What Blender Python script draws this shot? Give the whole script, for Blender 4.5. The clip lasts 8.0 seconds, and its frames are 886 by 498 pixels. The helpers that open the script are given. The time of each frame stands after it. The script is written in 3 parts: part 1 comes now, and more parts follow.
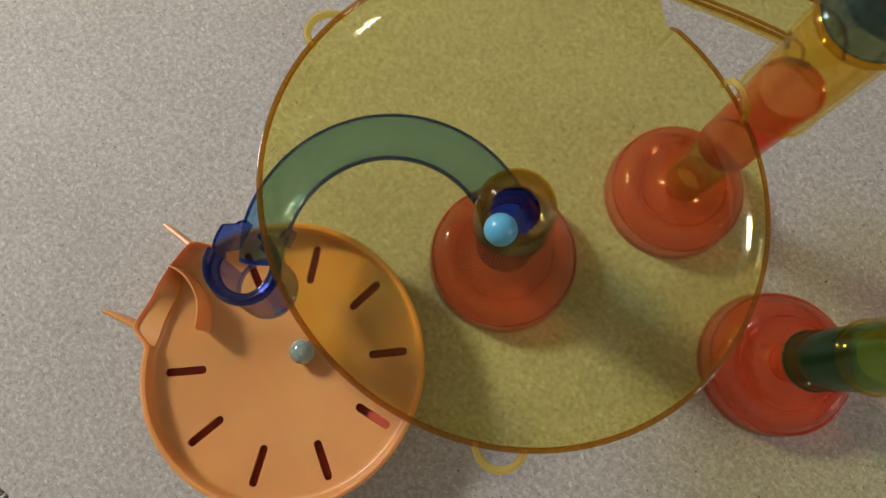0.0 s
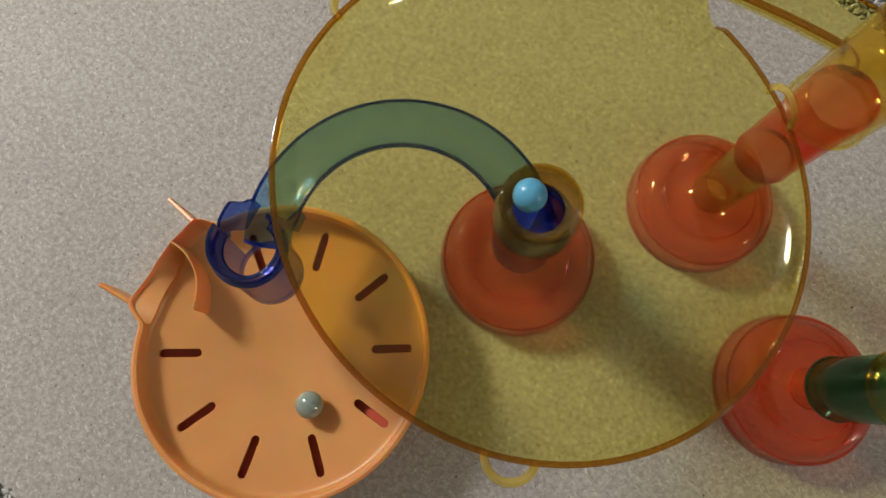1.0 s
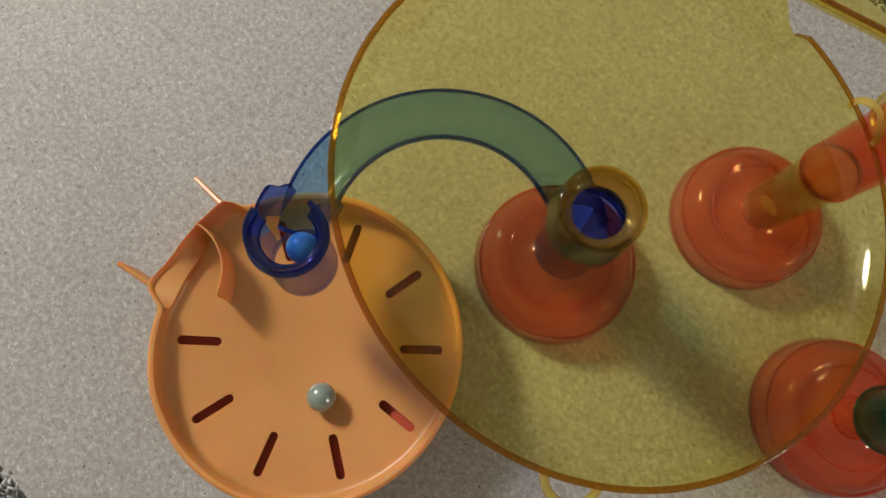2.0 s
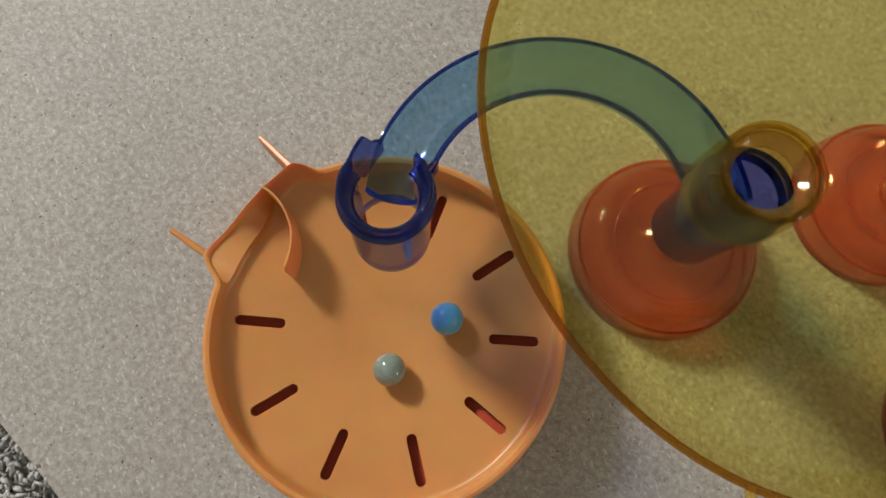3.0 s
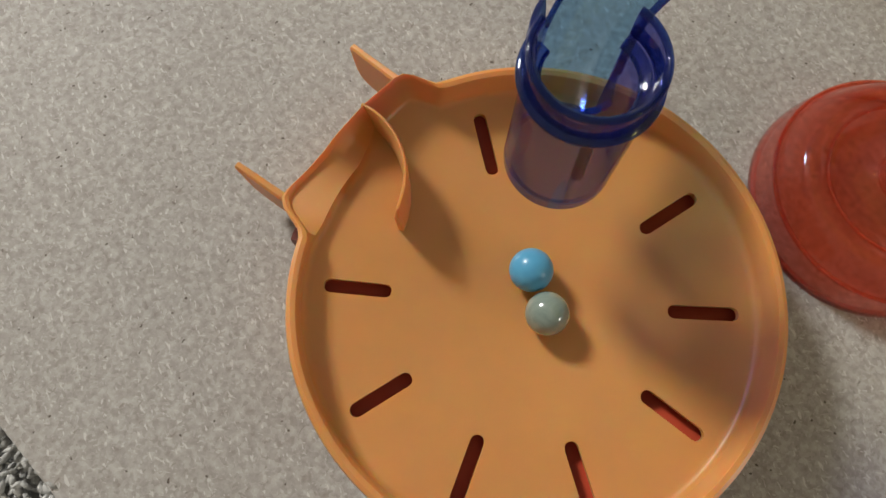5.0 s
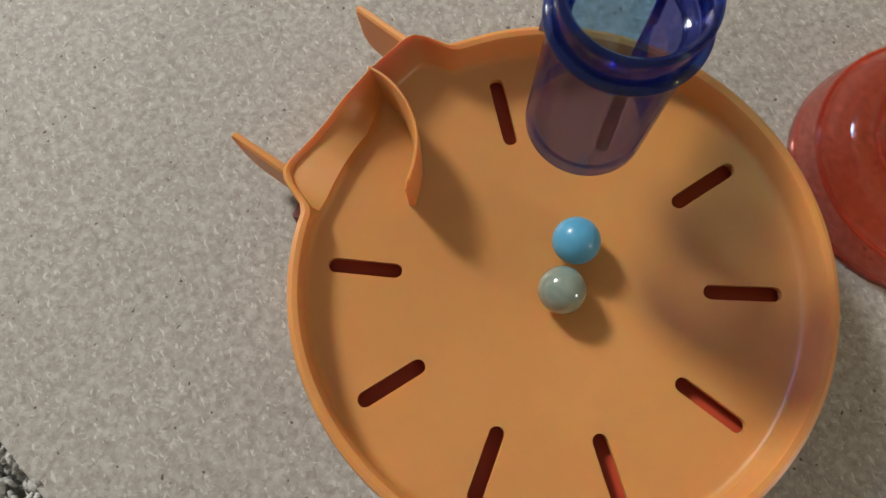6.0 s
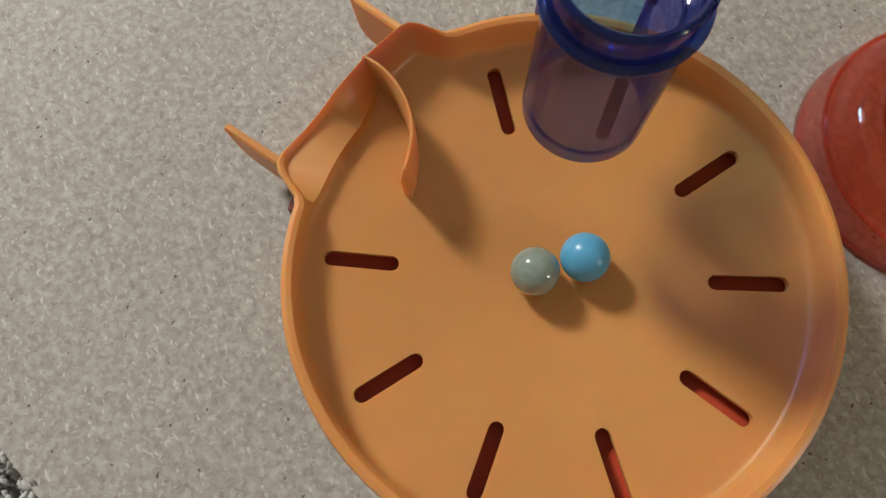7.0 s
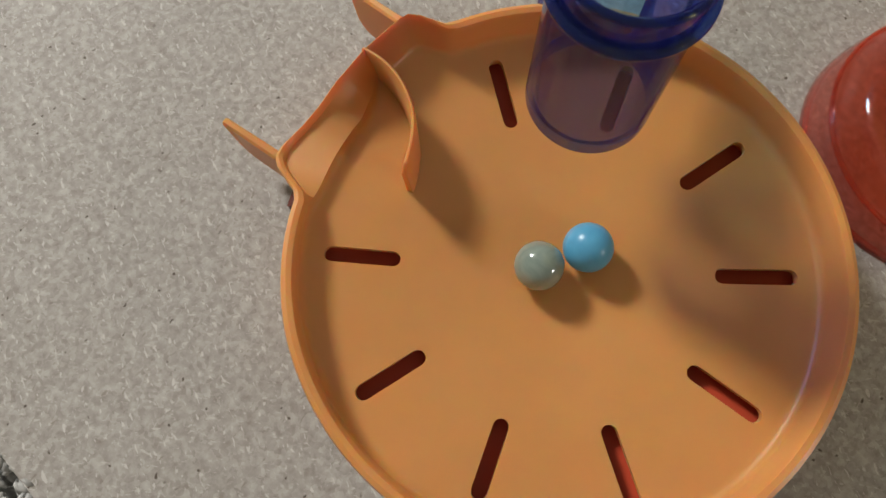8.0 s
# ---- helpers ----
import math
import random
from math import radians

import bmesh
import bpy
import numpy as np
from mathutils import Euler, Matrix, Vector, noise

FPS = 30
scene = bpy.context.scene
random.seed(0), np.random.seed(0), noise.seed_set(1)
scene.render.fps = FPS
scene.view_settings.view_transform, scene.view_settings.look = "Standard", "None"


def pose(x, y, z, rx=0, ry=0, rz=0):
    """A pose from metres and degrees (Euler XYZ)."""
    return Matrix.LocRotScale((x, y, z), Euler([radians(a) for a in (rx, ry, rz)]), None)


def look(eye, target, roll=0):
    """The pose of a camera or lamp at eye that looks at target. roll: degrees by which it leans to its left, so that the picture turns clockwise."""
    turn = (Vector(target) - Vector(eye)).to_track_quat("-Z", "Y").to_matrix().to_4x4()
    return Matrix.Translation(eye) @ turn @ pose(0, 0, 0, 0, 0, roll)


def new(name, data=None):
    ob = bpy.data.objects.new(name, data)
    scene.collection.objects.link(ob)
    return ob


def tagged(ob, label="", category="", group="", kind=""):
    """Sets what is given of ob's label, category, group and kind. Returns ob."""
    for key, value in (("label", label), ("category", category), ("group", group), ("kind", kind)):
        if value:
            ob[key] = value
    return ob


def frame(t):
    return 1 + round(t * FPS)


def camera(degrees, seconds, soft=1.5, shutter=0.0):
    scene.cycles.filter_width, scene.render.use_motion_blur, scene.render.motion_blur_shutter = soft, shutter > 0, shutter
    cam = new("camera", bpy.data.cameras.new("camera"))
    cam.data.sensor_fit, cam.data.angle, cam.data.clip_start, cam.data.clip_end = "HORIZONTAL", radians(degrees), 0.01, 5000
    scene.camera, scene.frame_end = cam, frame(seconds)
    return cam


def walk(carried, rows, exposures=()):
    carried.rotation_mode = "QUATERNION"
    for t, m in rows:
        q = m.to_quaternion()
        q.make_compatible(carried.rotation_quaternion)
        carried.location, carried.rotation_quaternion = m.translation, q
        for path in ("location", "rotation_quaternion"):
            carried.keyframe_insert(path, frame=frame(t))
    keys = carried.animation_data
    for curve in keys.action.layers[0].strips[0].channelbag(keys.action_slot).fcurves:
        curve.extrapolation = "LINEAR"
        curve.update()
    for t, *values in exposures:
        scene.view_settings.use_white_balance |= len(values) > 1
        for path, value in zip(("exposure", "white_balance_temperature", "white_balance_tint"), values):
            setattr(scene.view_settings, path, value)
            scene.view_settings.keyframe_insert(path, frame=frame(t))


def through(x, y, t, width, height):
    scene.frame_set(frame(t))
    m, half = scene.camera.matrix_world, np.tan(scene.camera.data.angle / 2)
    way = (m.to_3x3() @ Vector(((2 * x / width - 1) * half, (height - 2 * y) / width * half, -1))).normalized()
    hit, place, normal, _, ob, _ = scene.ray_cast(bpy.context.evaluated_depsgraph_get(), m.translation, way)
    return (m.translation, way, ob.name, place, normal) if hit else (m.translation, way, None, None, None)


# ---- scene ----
cam = camera(70.40, 8.0)
PATH = [
    (0, 0.1021, -0.0217, 0.4119, 12.04, 1.11, -5.09),
    (0.5, 0.1003, -0.0236, 0.4032, 12.22, 0.95, -2.80),
    (1, 0.0951, -0.0212, 0.3955, 12.18, 0.42, -1.09),
    (2.5, 0.0502, -0.0172, 0.3611, 11.88, -1.38, 3.47),
    (3, 0.0236, -0.0259, 0.3314, 12.51, -1.09, 4.15),
    (3.5, -0.0154, -0.0297, 0.3002, 13.15, -1.68, 4.58),
    (4, -0.0224, -0.0357, 0.2728, 13.91, -1.12, 4.72),
    (4.5, -0.0288, -0.0378, 0.2569, 13.93, -1.24, 4.31),
    (6, -0.0352, -0.0414, 0.2255, 13.65, -0.38, 3.88),
    (6.5, -0.0326, -0.0429, 0.2198, 13.83, 0.14, 3.74),
    (7, -0.0321, -0.0428, 0.2206, 13.66, 0.32, 3.52),
    (7.5, -0.0321, -0.0430, 0.2194, 13.65, 0.32, 3.24),
    (8, -0.0327, -0.0446, 0.2168, 13.93, 0.42, 3.19),
]
walk(cam, [(t, pose(x, y, z, rx, ry, rz)) for t, x, y, z, rx, ry, rz in PATH])

# ---- light and world ----
world = bpy.data.worlds.new("room_light")
world.use_nodes = True
scene.world = world
world.node_tree.nodes["Background"].inputs[0].default_value = (1.0, 0.97, 0.94, 1)
world.node_tree.nodes["Background"].inputs[1].default_value = 0.05
scene.view_settings.exposure = 0.0


def area_lamp(name, eye, target, size, watts, colour):
    data = bpy.data.lights.new(name, "AREA")
    data.shape, data.size, data.energy, data.color = "DISK", size, watts, colour
    ob = new(name, data)
    ob.matrix_world = look(eye, target)
    return ob


area_lamp("table_lamp_light", (-1.20, 1.11, 1.20), (0.05, 0.05, 0), 0.36, 37.5, (1.0, 0.985, 0.955))
# Added fill without a real fixture, bounced off the ceiling for ambient light.
area_lamp("ambient_fill_light", (-1.55, 1.75, 1.75), (-1.4, 1.6, 2.35), 0.35, 11, (1.0, 0.98, 0.95))
area_lamp("floor_lamp_light", (1.75, -0.80, 0.80), (0.05, 0.0, 0), 0.26, 6.5, (1.0, 0.95, 0.88))


# ---- materials ----
def node_material(name):
    m = bpy.data.materials.new(name)
    m.use_nodes = True
    nt = m.node_tree
    nt.nodes.clear()
    out = nt.nodes.new("ShaderNodeOutputMaterial")
    return m, nt, out


def add_node(nt, kind, **values):
    n = nt.nodes.new(kind)
    for key, value in values.items():
        if key in n.inputs:
            n.inputs[key].default_value = value
    return n


def ramp(nt, stops):
    r = nt.nodes.new("ShaderNodeValToRGB")
    while len(r.color_ramp.elements) < len(stops):
        r.color_ramp.elements.new(0.5)
    for e, (p, c) in zip(r.color_ramp.elements, stops):
        e.position, e.color = p, (*c, 1)
    return r


def clear_plastic(name, tint, gloss=0.55, rough=0.06, body=0.0, body_colour=(0.5, 0.1, 0.05), wavy=0.12):
    """Tinted see-through moulded plastic: tinted passage, surface gloss, a little milky body."""
    m, nt, out = node_material(name)
    L = nt.links
    clear = add_node(nt, "ShaderNodeBsdfTransparent")
    wear = add_node(nt, "ShaderNodeTexNoise", Scale=55.0, Detail=4.0)
    coord = nt.nodes.new("ShaderNodeTexCoord")
    L.new(coord.outputs["Object"], wear.inputs["Vector"])
    shades = ramp(nt, [(0.3, tuple(c * 0.98 for c in tint)), (0.7, tint)])
    L.new(wear.outputs["Fac"], shades.inputs[0])
    L.new(shades.outputs[0], clear.inputs["Color"])
    milk = add_node(nt, "ShaderNodeBsdfTranslucent", Color=(*body_colour, 1))
    matt = add_node(nt, "ShaderNodeBsdfDiffuse", Color=(*body_colour, 1))
    both = nt.nodes.new("ShaderNodeMixShader")
    L.new(milk.outputs[0], both.inputs[1])
    L.new(matt.outputs[0], both.inputs[2])
    inner = nt.nodes.new("ShaderNodeMixShader")
    inner.inputs[0].default_value = body
    L.new(clear.outputs[0], inner.inputs[1])
    L.new(both.outputs[0], inner.inputs[2])
    shine = add_node(nt, "ShaderNodeBsdfGlossy", Roughness=rough)
    bump = add_node(nt, "ShaderNodeBump", Strength=wavy, Distance=0.0006)
    ripple = add_node(nt, "ShaderNodeTexNoise", Scale=90.0, Detail=2.0)
    L.new(coord.outputs["Object"], ripple.inputs["Vector"])
    L.new(ripple.outputs["Fac"], bump.inputs["Height"])
    L.new(bump.outputs[0], shine.inputs["Normal"])
    facing = add_node(nt, "ShaderNodeLayerWeight", Blend=0.5)
    power = nt.nodes.new("ShaderNodeMath")
    power.operation, power.inputs[1].default_value = "POWER", 4.0
    scale = nt.nodes.new("ShaderNodeMath")
    scale.operation, scale.inputs[1].default_value, scale.inputs[2].default_value = "MULTIPLY_ADD", gloss, 0.035
    L.new(facing.outputs["Facing"], power.inputs[0])
    L.new(power.outputs[0], scale.inputs[0])
    mix = nt.nodes.new("ShaderNodeMixShader")
    L.new(scale.outputs[0], mix.inputs[0])
    L.new(inner.outputs[0], mix.inputs[1])
    L.new(shine.outputs[0], mix.inputs[2])
    L.new(mix.outputs[0], out.inputs[0])
    return m


def solid_plastic(name, colour, rough=0.33, through=0.2, through_colour=(0.7, 0.12, 0.02), depth=0.0):
    m, nt, out = node_material(name)
    L = nt.links
    coord = nt.nodes.new("ShaderNodeTexCoord")
    blotch = add_node(nt, "ShaderNodeTexNoise", Scale=28.0, Detail=5.0)
    L.new(coord.outputs["Object"], blotch.inputs["Vector"])
    tone = ramp(nt, [(0.3, tuple(c * 0.93 for c in colour)), (0.72, tuple(min(1, c * 1.05) for c in colour))])
    L.new(blotch.outputs["Fac"], tone.inputs[0])
    p = add_node(nt, "ShaderNodeBsdfPrincipled", **{"Roughness": rough, "Specular IOR Level": 0.40, "Subsurface Weight": 0.6 if depth else 0.0, "Subsurface Radius": (1.0, 0.24, 0.06), "Subsurface Scale": depth})
    L.new(tone.outputs[0], p.inputs["Base Color"])
    scuff = add_node(nt, "ShaderNodeTexNoise", Scale=700.0, Detail=3.0)
    L.new(coord.outputs["Object"], scuff.inputs["Vector"])
    bump = add_node(nt, "ShaderNodeBump", Strength=0.10, Distance=0.0002)
    L.new(scuff.outputs["Fac"], bump.inputs["Height"])
    L.new(bump.outputs[0], p.inputs["Normal"])
    t = add_node(nt, "ShaderNodeBsdfTranslucent", Color=(*through_colour, 1))
    mix = nt.nodes.new("ShaderNodeMixShader")
    mix.inputs[0].default_value = through
    L.new(p.outputs[0], mix.inputs[1])
    L.new(t.outputs[0], mix.inputs[2])
    L.new(mix.outputs[0], out.inputs[0])
    return m


def chipboard():
    """Raw particle board: pressed flakes lying every way, pale chips, dust and dark bark specks."""
    m, nt, out = node_material("raw_chipboard")
    L = nt.links
    coord = nt.nodes.new("ShaderNodeTexCoord")
    p = add_node(nt, "ShaderNodeBsdfPrincipled", Roughness=0.72)
    layers = []
    for k, (angle, sx, sy) in enumerate(((0.35, 250, 560), (1.45, 230, 600), (2.45, 265, 520))):
        spin = nt.nodes.new("ShaderNodeMapping")
        spin.inputs["Rotation"].default_value = (0, 0, angle)
        spin.inputs["Location"].default_value = (0.37 * k, 0.21 * k, 0.5 * k)
        size = nt.nodes.new("ShaderNodeVectorMath")
        size.operation = "MULTIPLY"
        size.inputs[1].default_value = (sx, sy, 60)
        L.new(coord.outputs["Object"], spin.inputs["Vector"])
        L.new(spin.outputs[0], size.inputs[0])
        flakes = add_node(nt, "ShaderNodeTexNoise", Scale=1.0, Detail=2.5, Roughness=0.5, Distortion=0.35)
        L.new(size.outputs[0], flakes.inputs["Vector"])
        layers.append(flakes)
    chips = add_node(nt, "ShaderNodeTexVoronoi", Scale=620.0, Randomness=1.0)
    warp = add_node(nt, "ShaderNodeTexNoise", Scale=240.0, Detail=2.0)
    L.new(coord.outputs["Object"], warp.inputs["Vector"])
    bent = nt.nodes.new("ShaderNodeVectorMath")
    bent.operation = "MULTIPLY_ADD"
    bent.inputs[1].default_value = (0.004, 0.004, 0.004)
    L.new(warp.outputs["Color"], bent.inputs[0])
    L.new(coord.outputs["Object"], bent.inputs[2])
    L.new(bent.outputs[0], chips.inputs["Vector"])
    chip = nt.nodes.new("ShaderNodeSeparateColor")
    L.new(chips.outputs["Color"], chip.inputs[0])
    grain = add_node(nt, "ShaderNodeTexNoise", Scale=290.0, Detail=3.0, Roughness=0.55)
    L.new(coord.outputs["Object"], grain.inputs["Vector"])
    blend = nt.nodes.new("ShaderNodeMixRGB")
    blend.inputs[0].default_value = 0.24
    L.new(grain.outputs["Fac"], blend.inputs[1])
    L.new(chip.outputs[0], blend.inputs[2])
    base = ramp(nt, [(0.20, (0.250, 0.222, 0.192)), (0.50, (0.372, 0.348, 0.316)), (0.80, (0.510, 0.490, 0.456))])
    L.new(blend.outputs[0], base.inputs[0])
    colour = base.outputs[0]
    for k, (low, high, tone) in enumerate(((0.630, 0.69, (0.640, 0.625, 0.590)), (0.675, 0.73, (0.235, 0.200, 0.165)), (0.635, 0.70, (0.560, 0.540, 0.500)))):
        both = ramp(nt, [(low, (0, 0, 0)), (high, (1, 1, 1))])
        L.new(layers[k].outputs["Fac"], both.inputs[0])
        soft = nt.nodes.new("ShaderNodeMath")
        soft.operation, soft.inputs[1].default_value = "MULTIPLY", 0.70
        L.new(both.outputs[0], soft.inputs[0])
        mix = nt.nodes.new("ShaderNodeMixRGB")
        mix.inputs[2].default_value = (*tone, 1)
        L.new(soft.outputs[0], mix.inputs[0])
        L.new(colour, mix.inputs[1])
        colour = mix.outputs[0]
    specks = add_node(nt, "ShaderNodeTexVoronoi", Scale=230.0, Randomness=1.0)
    L.new(bent.outputs[0], specks.inputs["Vector"])
    chance = nt.nodes.new("ShaderNodeSeparateColor")
    L.new(specks.outputs["Color"], chance.inputs[0])
    few = ramp(nt, [(0.74, (0, 0, 0)), (0.80, (1, 1, 1))])
    L.new(chance.outputs[0], few.inputs[0])
    dot = ramp(nt, [(0.08, (1, 1, 1)), (0.17, (0, 0, 0))])
    L.new(specks.outputs["Distance"], dot.inputs[0])
    dots = nt.nodes.new("ShaderNodeMath")
    dots.operation = "MULTIPLY"
    L.new(few.outputs[0], dots.inputs[0])
    L.new(dot.outputs[0], dots.inputs[1])
    mix = nt.nodes.new("ShaderNodeMixRGB")
    mix.inputs[2].default_value = (0.10, 0.078, 0.058, 1)
    L.new(dots.outputs[0], mix.inputs[0])
    L.new(colour, mix.inputs[1])
    cloud = add_node(nt, "ShaderNodeTexNoise", Scale=9.0, Detail=5.0)
    L.new(coord.outputs["Object"], cloud.inputs["Vector"])
    shade = ramp(nt, [(0.3, (0.855, 0.845, 0.835)), (0.7, (0.945, 0.945, 0.945))])
    L.new(cloud.outputs["Fac"], shade.inputs[0])
    final = nt.nodes.new("ShaderNodeMixRGB")
    final.blend_type = "MULTIPLY"
    final.inputs[0].default_value = 1.0
    L.new(mix.outputs[0], final.inputs[1])
    L.new(shade.outputs[0], final.inputs[2])
    L.new(final.outputs[0], p.inputs["Base Color"])
    bump = add_node(nt, "ShaderNodeBump", Strength=0.25, Distance=0.0004)
    L.new(grain.outputs["Fac"], bump.inputs["Height"])
    L.new(bump.outputs[0], p.inputs["Normal"])
    L.new(p.outputs[0], out.inputs[0])
    return m


def mottled(name, stops, scale, rough, bump_strength=0.0, coat=0.0, island=False, shine=0.5):
    m, nt, out = node_material(name)
    L = nt.links
    coord = nt.nodes.new("ShaderNodeTexCoord")
    n = add_node(nt, "ShaderNodeTexNoise", Scale=scale, Detail=6.0, Roughness=0.6, Distortion=0.8)
    L.new(coord.outputs["Object"], n.inputs["Vector"])
    r = ramp(nt, stops)
    fac = n.outputs["Fac"]
    if island:
        geo = nt.nodes.new("ShaderNodeNewGeometry")
        s = nt.nodes.new("ShaderNodeMath")
        s.operation, s.inputs[1].default_value = "MULTIPLY_ADD", 0.5
        half = nt.nodes.new("ShaderNodeMath")
        half.operation, half.inputs[1].default_value = "MULTIPLY", 0.5
        L.new(n.outputs["Fac"], half.inputs[0])
        L.new(geo.outputs["Random Per Island"], s.inputs[0])
        L.new(half.outputs[0], s.inputs[2])
        fac = s.outputs[0]
    L.new(fac, r.inputs[0])
    p = add_node(nt, "ShaderNodeBsdfPrincipled", Roughness=rough)
    p.inputs["Specular IOR Level"].default_value = shine
    p.inputs["Coat Weight"].default_value = coat
    p.inputs["Coat Roughness"].default_value = 0.04
    L.new(r.outputs[0], p.inputs["Base Color"])
    if bump_strength:
        b = add_node(nt, "ShaderNodeBump", Strength=bump_strength, Distance=0.002)
        L.new(n.outputs["Fac"], b.inputs["Height"])
        L.new(b.outputs[0], p.inputs["Normal"])
    L.new(p.outputs[0], out.inputs[0])
    return m


YELLOW = clear_plastic("yellow_clear_plastic", (0.99, 0.955, 0.57))
AMBER = clear_plastic("amber_clear_plastic", (0.985, 0.90, 0.56), body=0.06, body_colour=(0.88, 0.62, 0.24), wavy=0.3)
YELLOW_THICK = clear_plastic("yellow_plastic_thick", (0.90, 0.76, 0.34))
YELLOW_LOOP = clear_plastic("yellow_plastic_loop", (0.93, 0.84, 0.42), gloss=1.0, body=0.32, body_colour=(0.88, 0.74, 0.27), wavy=0.4)
NECK = clear_plastic("amber_outlet_plastic", (0.93, 0.79, 0.42), gloss=0.9, body=0.14, body_colour=(0.56, 0.41, 0.16), wavy=0.3)
PALE = clear_plastic("pale_yellow_clear_plastic", (0.985, 0.92, 0.64), body=0.07, body_colour=(0.90, 0.62, 0.36))
YELLOW_EDGE = clear_plastic("yellow_plastic_thick_edge", (0.74, 0.50, 0.12), gloss=0.5, body=0.10, body_colour=(0.6, 0.33, 0.05))
BLUE = clear_plastic("blue_clear_plastic", (0.54, 0.735, 0.90))
BLUE_DEEP = clear_plastic("blue_plastic_thick", (0.45, 0.48, 0.84), body=0.08, body_colour=(0.05, 0.08, 0.34), gloss=0.9)
HUB_FLOOR = clear_plastic("blue_plastic_well", (0.45, 0.48, 0.85), body=0.40, body_colour=(0.10, 0.15, 0.58))
# Paler copy of the blue plastic, with the light put into its colour.
HUB_TONGUE_LIT = clear_plastic("blue_plastic_painted_lit", (0.60, 0.75, 0.94), body=0.55, body_colour=(0.28, 0.46, 0.90))
BLUE_MID = clear_plastic("blue_plastic_wall", (0.37, 0.48, 0.86), body=0.03, body_colour=(0.02, 0.08, 0.5))
BLUE_RIM = clear_plastic("blue_plastic_rim", (0.24, 0.35, 0.70), body=0.16, body_colour=(0.018, 0.060, 0.30), gloss=1.0, wavy=0.3)
RED_PALE = clear_plastic("red_skirt_plastic", (0.985, 0.72, 0.66), body=0.12, body_colour=(0.97, 0.36, 0.27), gloss=0.9, wavy=0.4)
BLUE_LIP = clear_plastic("blue_plastic_lip", (0.30, 0.46, 0.88), body=0.30, body_colour=(0.04, 0.14, 0.62), gloss=1.0)
RED = clear_plastic("red_clear_plastic", (0.99, 0.59, 0.49), body=0.14, body_colour=(0.98, 0.29, 0.15), gloss=0.95, wavy=0.4)
RED_TUBE = clear_plastic("red_tube_plastic", (0.985, 0.54, 0.45), body=0.09, body_colour=(0.95, 0.26, 0.16))
GREEN = clear_plastic("green_clear_plastic", (0.38, 0.68, 0.54), body=0.05, body_colour=(0.03, 0.28, 0.16))
PALE_GREEN = clear_plastic("pale_green_plastic", (0.60, 0.78, 0.50), body=0.35, body_colour=(0.22, 0.34, 0.13))
TEAL = clear_plastic("teal_clear_plastic", (0.56, 0.68, 0.72), body=0.20, body_colour=(0.08, 0.14, 0.17))
ORANGE = solid_plastic("orange_plastic", (0.650, 0.305, 0.098), rough=0.35, depth=0.0055, through=0.12, through_colour=(0.80, 0.14, 0.02))
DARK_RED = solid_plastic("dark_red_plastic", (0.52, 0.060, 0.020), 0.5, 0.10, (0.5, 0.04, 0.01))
# Very dark red that paints the shade below the left horn.
HORN_SHADE = solid_plastic("horn_shade_dark_red", (0.12, 0.022, 0.012), 0.5, 0.0)
BOARD = chipboard()
CARPET = mottled("grey_carpet", [(0.2, (0.22, 0.215, 0.20)), (0.5, (0.42, 0.415, 0.39)), (0.8, (0.60, 0.595, 0.57))], 420, 0.95, 0.4, island=True)
WALL = mottled("plain_wall_paint", [(0.3, (0.72, 0.69, 0.64)), (0.7, (0.78, 0.75, 0.70))], 3, 0.85, 0.05)
MARBLE_BLUE = mottled("sky_blue_glass", [(0.30, (0.075, 0.29, 0.47)), (0.62, (0.095, 0.34, 0.53)), (0.8, (0.11, 0.34, 0.46))], 60, 0.30, coat=0.08, shine=0.35)
MARBLE_GREY = mottled("grey_green_glass", [(0.32, (0.16, 0.21, 0.18)), (0.5, (0.21, 0.26, 0.22)), (0.66, (0.26, 0.30, 0.245)), (0.8, (0.20, 0.19, 0.14))], 110, 0.12, coat=0.8)


# ---- building helpers ----
def mesh_from(name, bm, material, smooth=True, sharp=40):
    bmesh.ops.recalc_face_normals(bm, faces=bm.faces)
    me = bpy.data.meshes.new(name)
    bm.to_mesh(me)
    bm.free()
    if smooth:
        for f in me.polygons:
            f.use_smooth = True
        me.set_sharp_from_angle(angle=radians(sharp))
    me.materials.append(material)
    return me


def part(name, bm, material, parent=None, label="", smooth=True, sharp=40):
    ob = new(name, mesh_from(name, bm, material, smooth, sharp))
    if parent is not None:
        ob.parent = parent
    if label:
        ob["label"] = label
    return ob


def base_empty(name, place, label, category, group=""):
    e = new(name)
    e.empty_display_size = 0.01
    e.location = place
    return tagged(e, label, category, group)


def revolve(profile, segments=72, start=0.0, stop=360.0, bend=None, closed=True):
    """A solid of revolution from a closed (radius, height) outline; bend moves each point."""
    bm = bmesh.new()
    full = abs(stop - start) >= 359.9
    count = segments if full else segments + 1
    rings = []
    for i in range(count):
        a = radians(start + (stop - start) * i / segments)
        ring = []
        for r, z in profile:
            q = Vector((r * math.cos(a), r * math.sin(a), z))
            ring.append(bm.verts.new(bend(q) if bend else q))
        rings.append(ring)
    n = len(profile)
    for i in range(segments):
        u, v = rings[i], rings[(i + 1) % count]
        for j in range(n if closed else n - 1):
            k = (j + 1) % n
            bm.faces.new((u[j], v[j], v[k], u[k]))
    if not full and closed:
        bm.faces.new(rings[0])
        bm.faces.new(rings[-1])
    bmesh.ops.remove_doubles(bm, verts=bm.verts, dist=1e-6)
    return bm


